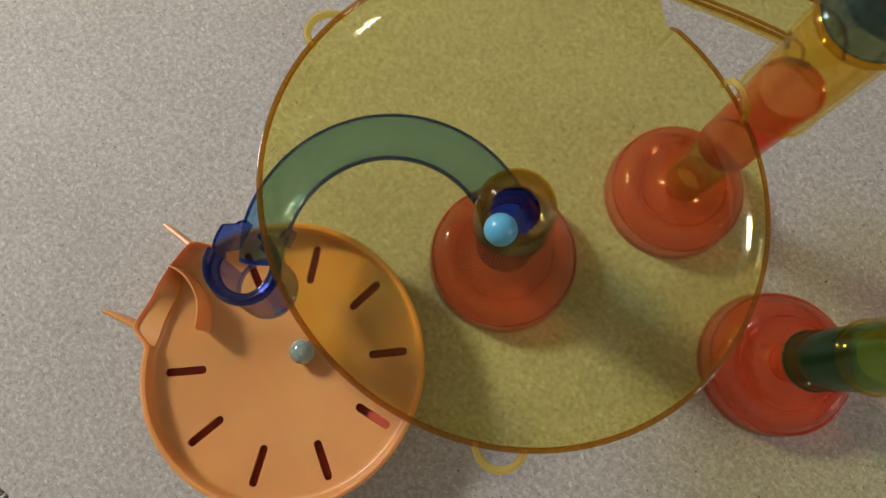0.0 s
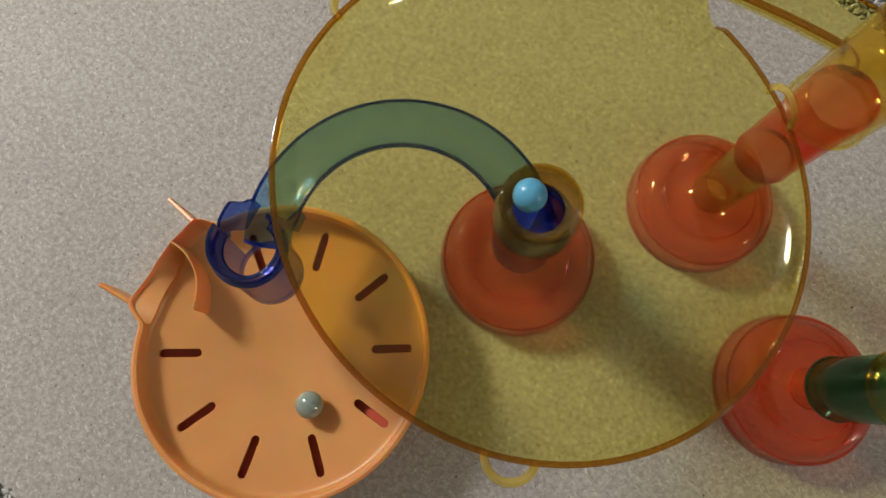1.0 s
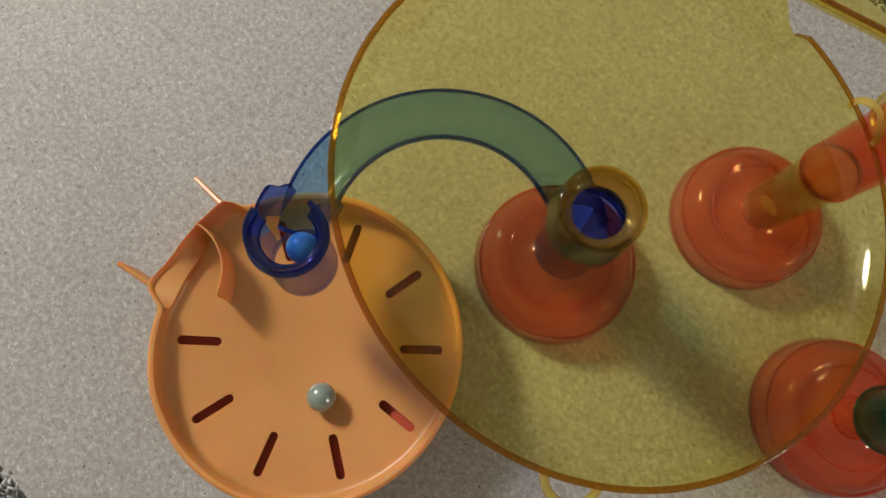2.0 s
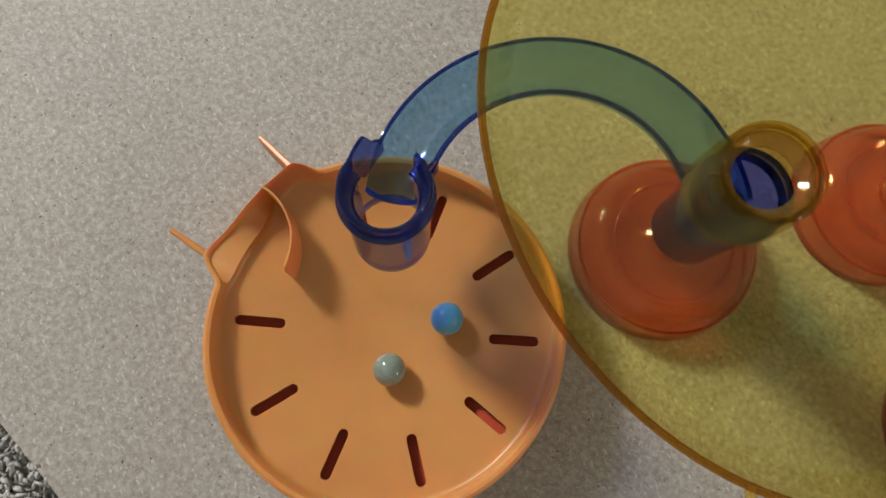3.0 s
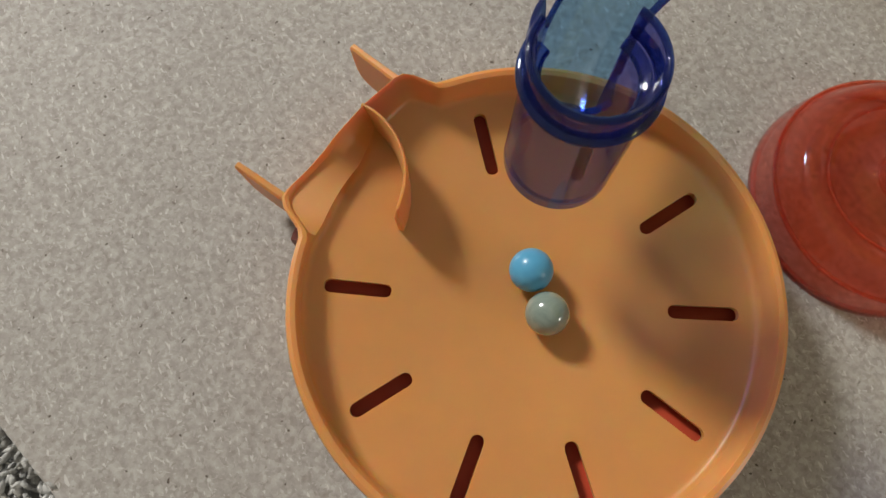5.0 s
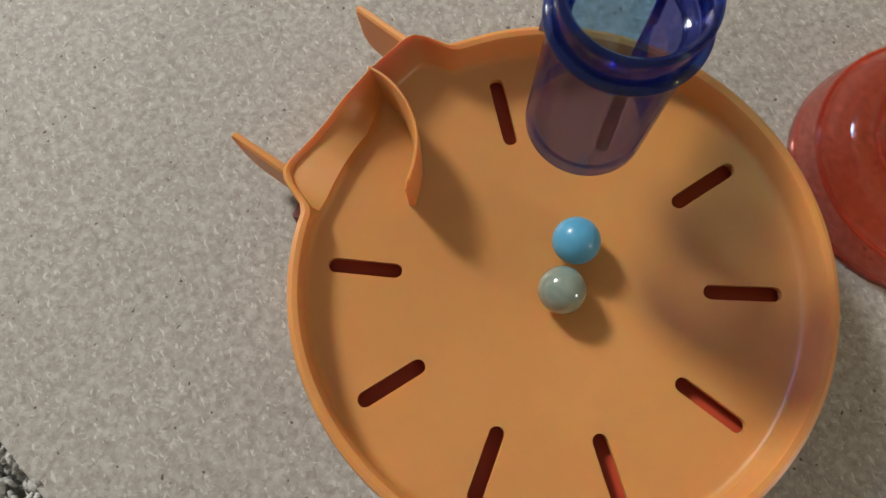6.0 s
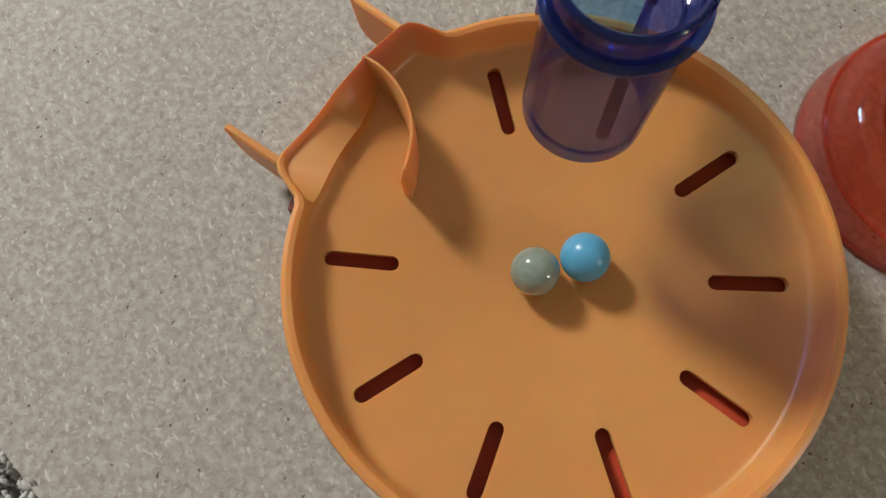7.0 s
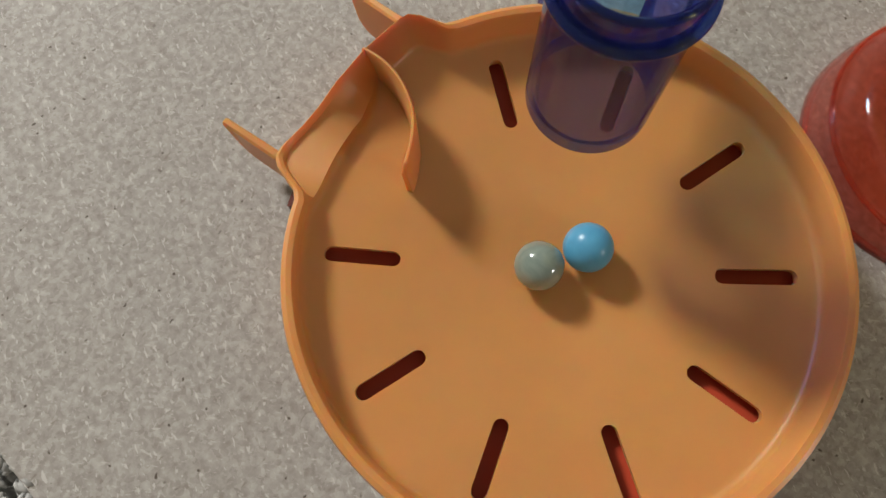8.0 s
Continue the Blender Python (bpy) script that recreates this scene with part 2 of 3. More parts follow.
def sweep(path, outline):
    """Carry a closed outline of (side, height) along a path of points, upright."""
    bm = bmesh.new()
    rings = []
    for i, q in enumerate(path):
        ahead = (path[min(i + 1, len(path) - 1)] - path[max(i - 1, 0)])
        ahead.z = 0
        ahead.normalize()
        side = Vector((-ahead.y, ahead.x, 0))
        o = outline(i / (len(path) - 1)) if callable(outline) else outline
        rings.append([bm.verts.new(q + side * s + Vector((0, 0, h))) for s, h in o])
    n = len(rings[0])
    for u, v in zip(rings, rings[1:]):
        for j in range(n):
            k = (j + 1) % n
            bm.faces.new((u[j], u[k], v[k], v[j]))
    bm.faces.new(rings[0])
    bm.faces.new(rings[-1])
    return bm


def tube_profile(r, wall, z0, z1):
    """A round tube wall with eased ends."""
    e = wall * 0.35
    return [(r - wall, z0 + e), (r - wall + e, z0), (r - e, z0), (r, z0 + e), (r, z1 - e), (r - e, z1), (r - wall + e, z1), (r - wall, z1 - e)]


def ring_profile(r, thick, z, n=10, squash=1.0):
    return [(r + thick * math.cos(2 * math.pi * k / n), z + squash * thick * math.sin(2 * math.pi * k / n)) for k in range(n)]


# ---- room ----
def box(bm, x0, y0, z0, x1, y1, z1):
    v = [bm.verts.new((x, y, z)) for z in (z0, z1) for x, y in ((x0, y0), (x1, y0), (x1, y1), (x0, y1))]
    for q in ((3, 2, 1, 0), (4, 5, 6, 7), (0, 1, 5, 4), (1, 2, 6, 5), (2, 3, 7, 6), (3, 0, 4, 7)):
        bm.faces.new([v[k] for k in q])


def room():
    lo, hi, low, top = -2.3, 2.5, -0.03, 2.35
    for name, b in (("wall_north", (lo, hi, low, hi, hi + 0.1, top)), ("wall_south", (lo, lo - 0.1, low, hi, lo, top)),
                    ("wall_west", (lo - 0.1, lo - 0.1, low, lo, hi + 0.1, top)), ("wall_east", (hi, lo - 0.1, low, hi + 0.1, hi + 0.1, top))):
        bm = bmesh.new()
        box(bm, *b)
        tagged(part(name, bm, WALL, smooth=False), "plain off-white painted room wall", "wall", kind="structure")
    bm = bmesh.new()
    box(bm, lo - 0.1, lo - 0.1, top, hi + 0.1, hi + 0.1, top + 0.1)
    tagged(part("ceiling", bm, WALL, smooth=False), "plain off-white painted ceiling", "ceiling", kind="structure")
    bm = bmesh.new()
    box(bm, lo - 0.1, lo - 0.1, -0.05, hi + 0.1, hi + 0.1, -0.026)
    tagged(part("floor", bm, CARPET, smooth=False), "grey carpeted floor under the board", "floor", kind="structure")


EDGE = Vector((0.741, -0.671, 0)).normalized()      # along the board's long edges
ACROSS = Vector((0.671, 0.741, 0)).normalized()


def board():
    e = base_empty("chipboard_panel", (0, 0, 0), "raw grey-beige chipboard panel lying on grey carpet", "board")
    e.rotation_euler = (0, 0, math.atan2(EDGE.y, EDGE.x))
    bm = bmesh.new()
    box(bm, -0.70, -0.172, -0.016, 0.62, 0.425, 0.0)
    bmesh.ops.bevel(bm, geom=bm.edges[:], offset=0.0008, segments=2, affect="EDGES")
    part("panel", bm, BOARD, e, smooth=False)


def carpet_tufts():
    """Loop pile where the carpet shows past the board's edges."""
    rnd = random.Random(4)
    ico = bmesh.new()
    bmesh.ops.create_icosphere(ico, subdivisions=1, radius=1)
    base = np.array([v.co[:] for v in ico.verts])
    faces = np.array([[v.index for v in f.verts] for f in ico.faces])
    ico.free()
    verts, polys, n = [], [], 0
    turn = math.atan2(EDGE.y, EDGE.x)
    for strip, (u0, u1, v0, v1) in enumerate(((-0.16, 0.12, -0.345, -0.168), (0.02, 0.34, 0.420, 0.520))):
        step = 0.0026
        for i in range(int((u1 - u0) / step)):
            for j in range(int((v1 - v0) / step)):
                u = u0 + (i + rnd.uniform(-0.35, 0.35)) * step
                v = v0 + (j + rnd.uniform(-0.35, 0.35)) * step
                q = EDGE * u + ACROSS * v
                s = rnd.uniform(0.0010, 0.0020)
                rot = np.array(Euler((rnd.uniform(-0.6, 0.6), rnd.uniform(-0.6, 0.6), rnd.uniform(0, 6.28))).to_matrix())
                shape = base * np.array((s * 1.9, s * 0.65, s * 1.3)) * (1 + 0.18 * np.sin(base[:, [1]] * 7 + rnd.uniform(0, 6)))
                over = v > -0.176 if strip == 0 else v < 0.428
                if over and rnd.random() < 0.55:
                    continue
                z = rnd.uniform(-0.0135, -0.0065) if not over else rnd.uniform(-0.006, -0.001)
                verts.append(shape @ rot.T + np.array((q.x, q.y, z)))
                polys.append(faces + n)
                n += len(base)
    me = bpy.data.meshes.new("carpet_pile")
    me.from_pydata(np.concatenate(verts).tolist(), [], np.concatenate(polys).tolist())
    for f in me.polygons:
        f.use_smooth = True
    me.materials.append(CARPET)
    tagged(new("carpet_pile", me), "nubbly grey loop-pile carpet beside the board", "carpet", kind="stuff")


# ---- orange catch tray ----
def floor_height(r):
    return 0.0145 + 0.0085 * (r / 0.073) ** 1.5


def ease(x):
    x = min(1, max(0, x))
    return x * x * (3 - 2 * x)


TRAY_R = 0.0853
MOUTH = 139.8


def tray_reach(deg):
    """The tray's outer radius: round, with a straight-fronted outlet mouth."""
    d = (deg - MOUTH + 180) % 360 - 180
    chord = 0.0912 / math.cos(radians(max(-25, min(25, d))))
    if d > 0:
        w = 1 - ease((d - 20.5) / 9.5)
    else:
        w = 1 - ease((-d - 14.2) / 8.5)
    return TRAY_R + (chord - TRAY_R) * w


def tray_top(deg):
    d = (deg - MOUTH + 180) % 360 - 180
    knots = [(-60, 0.0372), (-26, 0.0372), (-15, 0.0385), (-4, 0.0395), (5, 0.0360), (9, 0.0325), (14, 0.0300), (21, 0.0290), (30, 0.0325), (60, 0.0372)]
    return float(np.interp(d, [k for k, _ in knots], [z for _, z in knots]))


def catch_tray():
    e = base_empty("catch_tray", (0, 0, 0), "round orange plastic marble catch tray with slotted dished floor", "tray")
    bm = bmesh.new()
    n = 180
    cols = []
    for i in range(n):
        deg = 360 * i / n
        c, s = math.cos(radians(deg)), math.sin(radians(deg))
        R, top = tray_reach(deg), tray_top(deg)
        d = abs((deg - MOUTH + 180) % 360 - 180)
        thin = 0.0040 - 0.0020 * (1 - ease((d - 17) / 8))
        signed = (deg - MOUTH + 180) % 360 - 180
        foot = 0.0828 - 0.0018 * ease((signed - 2) / 4) * (1 - ease((signed - 24) / 8)) + (R - TRAY_R) * 0.85 * ease((2 - signed) / 6)
        fr = foot - 0.0040
        fz = floor_height(fr)
        col = [(r, floor_height(r)) for r in (0.006, 0.014, 0.024, 0.034, 0.044, 0.056, 0.066, 0.074)]
        col += [(fr - 0.0010, floor_height(fr - 0.0010)), (fr + 0.0004, fz + 0.0002), (fr + 0.0012, fz + 0.0006), (fr + 0.0019, fz + 0.0014), (fr + 0.0023, fz + 0.0025), (fr + 0.0025, fz + 0.0038), (R - thin - 0.0004, top - 0.0022), (R - thin + 0.0004, top - 0.0005), (R - thin * 0.5, top),
                (R - 0.0006, top - 0.0006), (R, top - 0.0022), (R - 0.0002, top - 0.0050), (R - 0.0010, top - 0.0056), (R - 0.0012, 0.0004), (R - 0.0016, 0.0), (R - 0.0028, 0.0), (R - 0.0032, 0.0004),
                (R - 0.0034, 0.0120), (foot - 0.0012, fz - 0.0014), (fr, fz - 0.0024)]
        col += [(r, floor_height(r) - 0.0022) for r in (0.074, 0.066, 0.056, 0.044, 0.034, 0.024, 0.014, 0.006)]
        cols.append([bm.verts.new((r * c, r * s, z)) for r, z in col])
    m = len(cols[0])
    for i in range(n):
        u, v = cols[i], cols[(i + 1) % n]
        for j in range(m - 1):
            bm.faces.new((u[j], v[j], v[j + 1], u[j + 1]))
    for row, z in ((0, floor_height(0)), (-1, floor_height(0) - 0.0022)):
        centre = bm.verts.new((0, 0, z))
        for i in range(n):
            bm.faces.new((cols[i][row], cols[(i + 1) % n][row], centre))
    bmesh.ops.recalc_face_normals(bm, faces=bm.faces)
    raw = bpy.data.meshes.new("tray_raw")
    bm.to_mesh(raw)
    bm.free()
    solid = new("tray_raw", raw)
    # nine radial drain slots, 36 degrees apart, none at the mouth
    cut = bmesh.new()
    for k in range(10):
        if k == 4:
            continue
        a = radians(36 * k)
        along, side = Vector((math.cos(a), math.sin(a), 0)), Vector((-math.sin(a), math.cos(a), 0))
        edge = []
        for j in range(16):
            t = math.pi * j / 15
            if j < 8:
                t = math.pi * j / 7
                edge.append((0.0720 + 0.0025 * math.sin(t), -0.0025 * math.cos(t)))
            else:
                t = math.pi * (j - 8) / 7
                edge.append((0.0528 - 0.0025 * math.sin(t), 0.0025 * math.cos(t)))
        lo = [cut.verts.new(along * x + side * y + Vector((0, 0, 0.008))) for x, y in edge]
        hi = [cut.verts.new(along * x + side * y + Vector((0, 0, 0.032))) for x, y in edge]
        cut.faces.new(lo[::-1])
        cut.faces.new(hi)
        for j in range(16):
            cut.faces.new((lo[j], lo[(j + 1) % 16], hi[(j + 1) % 16], hi[j]))
    bmesh.ops.recalc_face_normals(cut, faces=cut.faces)
    cutter_mesh = bpy.data.meshes.new("slot_cutter")
    cut.to_mesh(cutter_mesh)
    cut.free()
    cutter = new("slot_cutter", cutter_mesh)
    mod = solid.modifiers.new("slots", "BOOLEAN")
    mod.operation, mod.object, mod.solver = "DIFFERENCE", cutter, "EXACT"
    done = bpy.data.meshes.new_from_object(solid.evaluated_get(bpy.context.evaluated_depsgraph_get()))
    bpy.data.objects.remove(solid)
    bpy.data.objects.remove(cutter)
    done.name = "tray_body"
    done.materials.clear()
    done.materials.append(ORANGE)
    for f in done.polygons:
        f.use_smooth = True
    done.set_sharp_from_angle(angle=radians(38))
    body = new("tray_body", done)
    body.parent = e
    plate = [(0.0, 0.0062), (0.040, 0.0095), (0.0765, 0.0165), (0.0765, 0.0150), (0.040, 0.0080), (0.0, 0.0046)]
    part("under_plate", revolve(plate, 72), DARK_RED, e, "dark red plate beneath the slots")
    # curled guide fin behind the mouth
    knots = [(-0.0655, 0.0636), (-0.0605, 0.0606), (-0.0555, 0.0560), (-0.0513, 0.0500), (-0.0485, 0.0430), (-0.0477, 0.0360), (-0.0484, 0.0295), (-0.0499, 0.0233)]
    pts = smooth_path([Vector((x, y, 0)) for x, y in knots], 44)

    def fin(u):
        top = 0.0392 + 0.0012 * math.sin(math.pi * u) - 0.0035 * ease((u - 0.95) / 0.05)
        lean = 0.0014 * ease((u - 0.5) / 0.5)
        return [(0.0013 + lean, 0.0150), (0.0008, top - 0.0009), (0.0003, top), (-0.0003, top), (-0.0008, top - 0.0009), (-0.0010 + lean, 0.0150)]
    part("guide_fin", sweep(pts, fin), ORANGE, e)
    # Solid dark piece added in place of the horn's shadow and the gap.
    shade_piece = [(0.0875, 0.0), (0.0932, 0.0), (0.0936, 0.0006), (0.0930, 0.0120), (0.0922, 0.0128), (0.0875, 0.0128)]
    part("horn_gap_shade", revolve(shade_piece, 10, 161.5, 168.5), HORN_SHADE, e, "added dark piece painting the shaded gap below the horn")
    # two splayed clip horns at the mouth's corners
    for base, tip, ztop, ztip in (((-0.0915, 0.0300), (-0.1098, 0.0408), 0.0288, 0.0300), ((-0.0528, 0.0752), (-0.0733, 0.0930), 0.0360, 0.0285)):
        a, b = Vector((*base, 0)), Vector((*tip, 0))
        horn_path = [a.lerp(b, k / 14) for k in range(15)]

        def plate(u, zt=ztop, ze=ztip):
            round_off = math.sqrt(max(0.0, 1 - max(0.0, (u - 0.1) / 0.9) ** 7))
            top = zt + (ze - zt) * u
            bottom = top - (0.0030 + 0.0185 * round_off)
            w = 0.0016 - 0.0003 * u
            return [(w, bottom + 0.0006), (w, top - 0.0008), (w * 0.5, top), (-w * 0.5, top), (-w, top - 0.0008), (-w, bottom + 0.0006), (-w * 0.5, bottom), (w * 0.5, bottom)]
        part("clip_horn", sweep(horn_path, plate), ORANGE, e)


def smooth_path(knots, count):
    """Catmull-Rom through the knots."""
    q = [knots[0] * 2 - knots[1]] + knots + [knots[-1] * 2 - knots[-2]]
    out = []
    for i in range(count):
        u = i / (count - 1) * (len(knots) - 1)
        k = min(int(u), len(knots) - 2)
        t = u - k
        a, b, c, d = q[k], q[k + 1], q[k + 2], q[k + 3]
        out.append(0.5 * ((2 * b) + (c - a) * t + (2 * a - 5 * b + 4 * c - d) * t * t + (3 * b - a - 3 * c + d) * t ** 3))
    return out


# ---- red feet ----
def red_foot(place, R, label, stub_top=0.0456):
    e = base_empty("tower_foot", place, label, "marble run", "red feet of the marble run")
    k = R / 0.0485
    outer = [(0.0488, 0.0), (0.0487, 0.003), (0.0480, 0.0080), (0.0470, 0.0125), (0.0463, 0.0152), (0.0456, 0.0160), (0.0447, 0.0166), (0.0436, 0.0186), (0.0420, 0.0218), (0.0400, 0.0246), (0.0378, 0.0262), (0.0354, 0.0266), (0.0332, 0.0260),
             (0.0312, 0.0246), (0.0290, 0.0230), (0.0260, 0.0216), (0.0225, 0.0212), (0.0185, 0.0222), (0.0145, 0.0243), (0.0118, 0.0262)]
    t = 0.0016
    skirt = outer[:5] + [(r - t * 0.9, max(0.0, z - 0.0003)) for r, z in reversed(outer[:5])]
    part("skirt", revolve([(r * k, z) for r, z in skirt], 80), RED_PALE, e, "paler thin red skirt")
    upper = [(r, z + 0.0002) for r, z in outer[4:]]
    inner = [(r - t * (0.9 if r > 0.04 else 0.1), z - t * (0.3 if r > 0.045 else 1.0)) for r, z in reversed(upper)]
    part("dome", revolve([(r * k, z) for r, z in upper + inner], 80), RED, e)
    part("base_ring", revolve(ring_profile(R - 0.0012, 0.0011, 0.0013), 80), RED, e)
    part("shoulder_ring", revolve(ring_profile(0.0459 * k, 0.0009, 0.0156), 80), RED, e)
    part("dish_ring", revolve(ring_profile(0.0302 * k, 0.0006, 0.0246), 72), RED, e)
    stub = [(0.0098, 0.0245), (0.0118, 0.0250), (0.0112, stub_top - 0.0006), (0.0108, stub_top), (0.0099, stub_top), (0.0096, stub_top - 0.0006)]
    part("socket", revolve(stub, 48), RED, e)
    return e


# ---- blue curved track ----
HUB = Vector((0.139, 0.0565, 0))
CUP = Vector((0.0012, 0.0396, 0))
ARC = Vector((0.0712, 0.0485, 0))


def collar(place, z0, z1, parent, open_from=None, open_to=None, lean=0.0):
    def at(q):
        return q + place + Vector((0, lean * (q.z - z0), 0))
    span = (0, 360) if open_from is None else (open_to, open_from + 360)
    full = z1 - 0.008 if open_from is None else 0.0640
    part("collar_tube", revolve(tube_profile(0.0172, 0.0017, z0, full), 64, bend=at), BLUE_DEEP, parent)
    if open_from is not None:
        part("front_wall", revolve(tube_profile(0.0172, 0.0017, full, z1 - 0.008), 56, *span, bend=at), BLUE_DEEP, parent)
    part("socket_wall", revolve(tube_profile(0.0174, 0.0018, z1 - 0.0085, z1), 64, *span, bend=at), BLUE_DEEP, parent)
    part("flange", revolve(ring_profile(0.0180, 0.0014, z1 - 0.0085, squash=1.1), 64, *span, bend=at), BLUE_RIM, parent, "thick dark blue flange")
    part("rim", revolve(ring_profile(0.0170, 0.0010, z1 - 0.0006), 64, *span, bend=at), BLUE_RIM, parent, "darker thick blue rim")
    if open_from is None:
        part("inner_ledge", revolve([(0.0080, z1 - 0.044), (0.0156, z1 - 0.036), (0.0156, z1 - 0.0375), (0.0080, z1 - 0.0455)], 48, bend=at), BLUE_DEEP, parent)
    else:
        ledge = [(0.0128, z1 - 0.0100), (0.0132, z1 - 0.0094), (0.0157, z1 - 0.0086), (0.0157, z1 - 0.0108), (0.0134, z1 - 0.0112)]
        part("inner_ledge", revolve(ledge, 56, *span, bend=at), BLUE_MID, parent)
        part("ledge_edge", revolve(ring_profile(0.0131, 0.0006, z1 - 0.0102), 56, *span, bend=at), BLUE_RIM, parent)


def blue_track():
    e = base_empty("curved_track", HUB + Vector((0, 0, 0.045)), "translucent blue plastic arched marble track with two collars", "marble track")
    off = -(HUB + Vector((0, 0, 0.045)))

    def moved(v):
        return v + off
    collar(moved(CUP), 0.0595, 0.1112, e, 53, 146, 0.105)
    collar(moved(HUB), 0.045, 0.104, e)
    r, a0, a1 = 0.0695, math.atan2(HUB.y - ARC.y, HUB.x - ARC.x), math.atan2(CUP.y - ARC.y, CUP.x - ARC.x) % (2 * math.pi)
    path = []
    for i in range(57):
        u = i / 56
        a = a0 + 0.04 + (a1 - a0 - 0.24) * u
        path.append(moved(ARC + Vector((r * math.cos(a), r * math.sin(a), 0.0665 - 0.0040 * u))))

    def gutter(u):
        w, h, t = 0.0135 - 0.0012 * ease((u - 0.9) / 0.1), 0.0130, 0.0014
        under = [(w * math.sin(x), h - h * math.cos(x)) for x in np.linspace(-math.pi / 2, math.pi / 2, 15)]
        over = [((w - t) * math.sin(x), h - (h - t) * math.cos(x)) for x in np.linspace(math.pi / 2, -math.pi / 2, 15)]
        return under + over
    trough = part("trough", sweep(path, gutter), BLUE, e)
    for s in (-1, 1):
        edge = []
        for i, q in enumerate(path):
            ahead = (path[min(i + 1, 56)] - path[max(i - 1, 0)]).normalized()
            side = Vector((-ahead.y, ahead.x, 0))
            edge.append(q + side * s * (0.0128 - 0.0012 * ease((i / 56 - 0.9) / 0.1)) + Vector((0, 0, 0.0132)))
        thick = 0.0010 if s < 0 else 0.0013
        bead = [(thick * math.cos(x), 0.0010 * math.sin(x)) for x in np.linspace(0, 2 * math.pi, 9)[:-1]]
        part("edge_bead", sweep(edge[:52] if s < 0 else edge[:54], bead), BLUE_RIM, trough)
    # thick rounded lip where the trough ends inside the cup
    ahead = (path[-1] - path[-2]).normalized()
    side = Vector((-ahead.y, ahead.x, 0))
    bm = bmesh.new()
    rings = []
    for x in np.linspace(-1.45, 1.45, 25):
        out_ = side * math.sin(x) + Vector((0, 0, -math.cos(x)))
        mid = path[-1] + Vector((0, 0, 0.0130)) + out_ * 0.0118
        rings.append([bm.verts.new(mid + out_ * (0.0011 * math.cos(y)) + ahead * (0.0013 * math.sin(y))) for y in np.linspace(0, 2 * math.pi, 11)[:-1]])
    for u, v in zip(rings, rings[1:]):
        for j in range(10):
            bm.faces.new((u[j], u[(j + 1) % 10], v[(j + 1) % 10], v[j]))
    bm.faces.new(rings[0])
    bm.faces.new(rings[-1])
    part("trough_lip", bm, BLUE_LIP, trough, "bright blue rounded lip")
    # raised guard walls where the trough meets the cup
    outer_line = [Vector((-0.0134, 0.0530, 0.064)), Vector((-0.0141, 0.0580, 0.064)), Vector((-0.0130, 0.0635, 0.064)), Vector((-0.0108, 0.0690, 0.064)), Vector((-0.0080, 0.0740, 0.064)), Vector((-0.0060, 0.0772, 0.064))]
    inner_line = [Vector((0.0128, 0.0570, 0.064)), Vector((0.0146, 0.0605, 0.064)), Vector((0.0166, 0.0650, 0.064)), Vector((0.0190, 0.0700, 0.064))]
    for line, knee in ((outer_line, 0.58), (inner_line, 0.30)):
        line = smooth_path([moved(q) for q in line], 26)

        def crest(u, k=knee):
            return 0.0405 - 0.010 * u - 0.0140 * ease((u - k) / 0.22) - 0.0040 * ease((u - 0.8) / 0.2)

        def guard(u, top=crest):
            h = top(u) - 0.010 * (1 - ease(u / 0.06))
            low = 0.024 * (1 - ease((u - 0.1) / 0.35))
            return [(0.0008, low), (0.0008, h - 0.0006), (0.0003, h), (-0.0003, h), (-0.0008, h - 0.0006), (-0.0008, low)]
        wall = part("guard_wall", sweep(line, guard), BLUE_MID, e)
        bead = [(0.0008 * math.cos(x), 0.0008 * math.sin(x)) for x in np.linspace(0, 2 * math.pi, 9)[:-1]]
        crown = [q + Vector((0, 0, crest(i / 25) - 0.0006)) for i, q in enumerate(line)][2:]
        part("edge_bead", sweep(crown, bead), BLUE_RIM, wall)
    bm = revolve([(0.0, 0.0250), (0.0153, 0.0290), (0.0153, 0.0276), (0.0, 0.0236)], 48)
    part("collar_floor", bm, HUB_FLOOR, e)
    # Added sector whose pale colour paints the light on the trough's start.
    tongue = [(0.0020, 0.0275), (0.0090, 0.0300), (0.0150, 0.0350), (0.0150, 0.0338), (0.0090, 0.0288), (0.0020, 0.0263)]
    part("lit_tongue", revolve(tongue, 30, 62, 172), HUB_TONGUE_LIT, e, "trough start inside the collar, painted pale blue as if lit")


# ---- yellow funnel bowl ----
BOWL_Z = 0.117


def sag(q):
    """The bowl hangs lower towards its inlet side."""
    r, deg = math.hypot(q.x, q.y), math.degrees(math.atan2(q.y, q.x)) % 360
    z = q.z
    if r > 0.0931 and 43.5 < deg < 66.5:
        z = min(z, q.z + 0.0242 + (r - 0.093) * 0.10 - 0.0262 - (r - 0.0985) * 1.12) if r > 0.0985 else min(z, z)
    k = 1.0
    if r > 0.0931 and 43.5 < deg < 66.5:
        k = (0.093 + (r - 0.093) * (1.45 + 1.6 * ease((deg - 43.5) / 15))) / r
    k -= 0.026 * max(0.0, math.cos(radians(deg - 225))) ** 2 * ease((r - 0.03) / 0.06)
    z += 0.005 * max(0.0, math.cos(radians(deg - 225))) ** 2 * (r / 0.112) ** 2
    return Vector((q.x * k, q.y * k, z - 0.143 * q.x * r / 0.112 - 0.011 * q.y * r / 0.112))


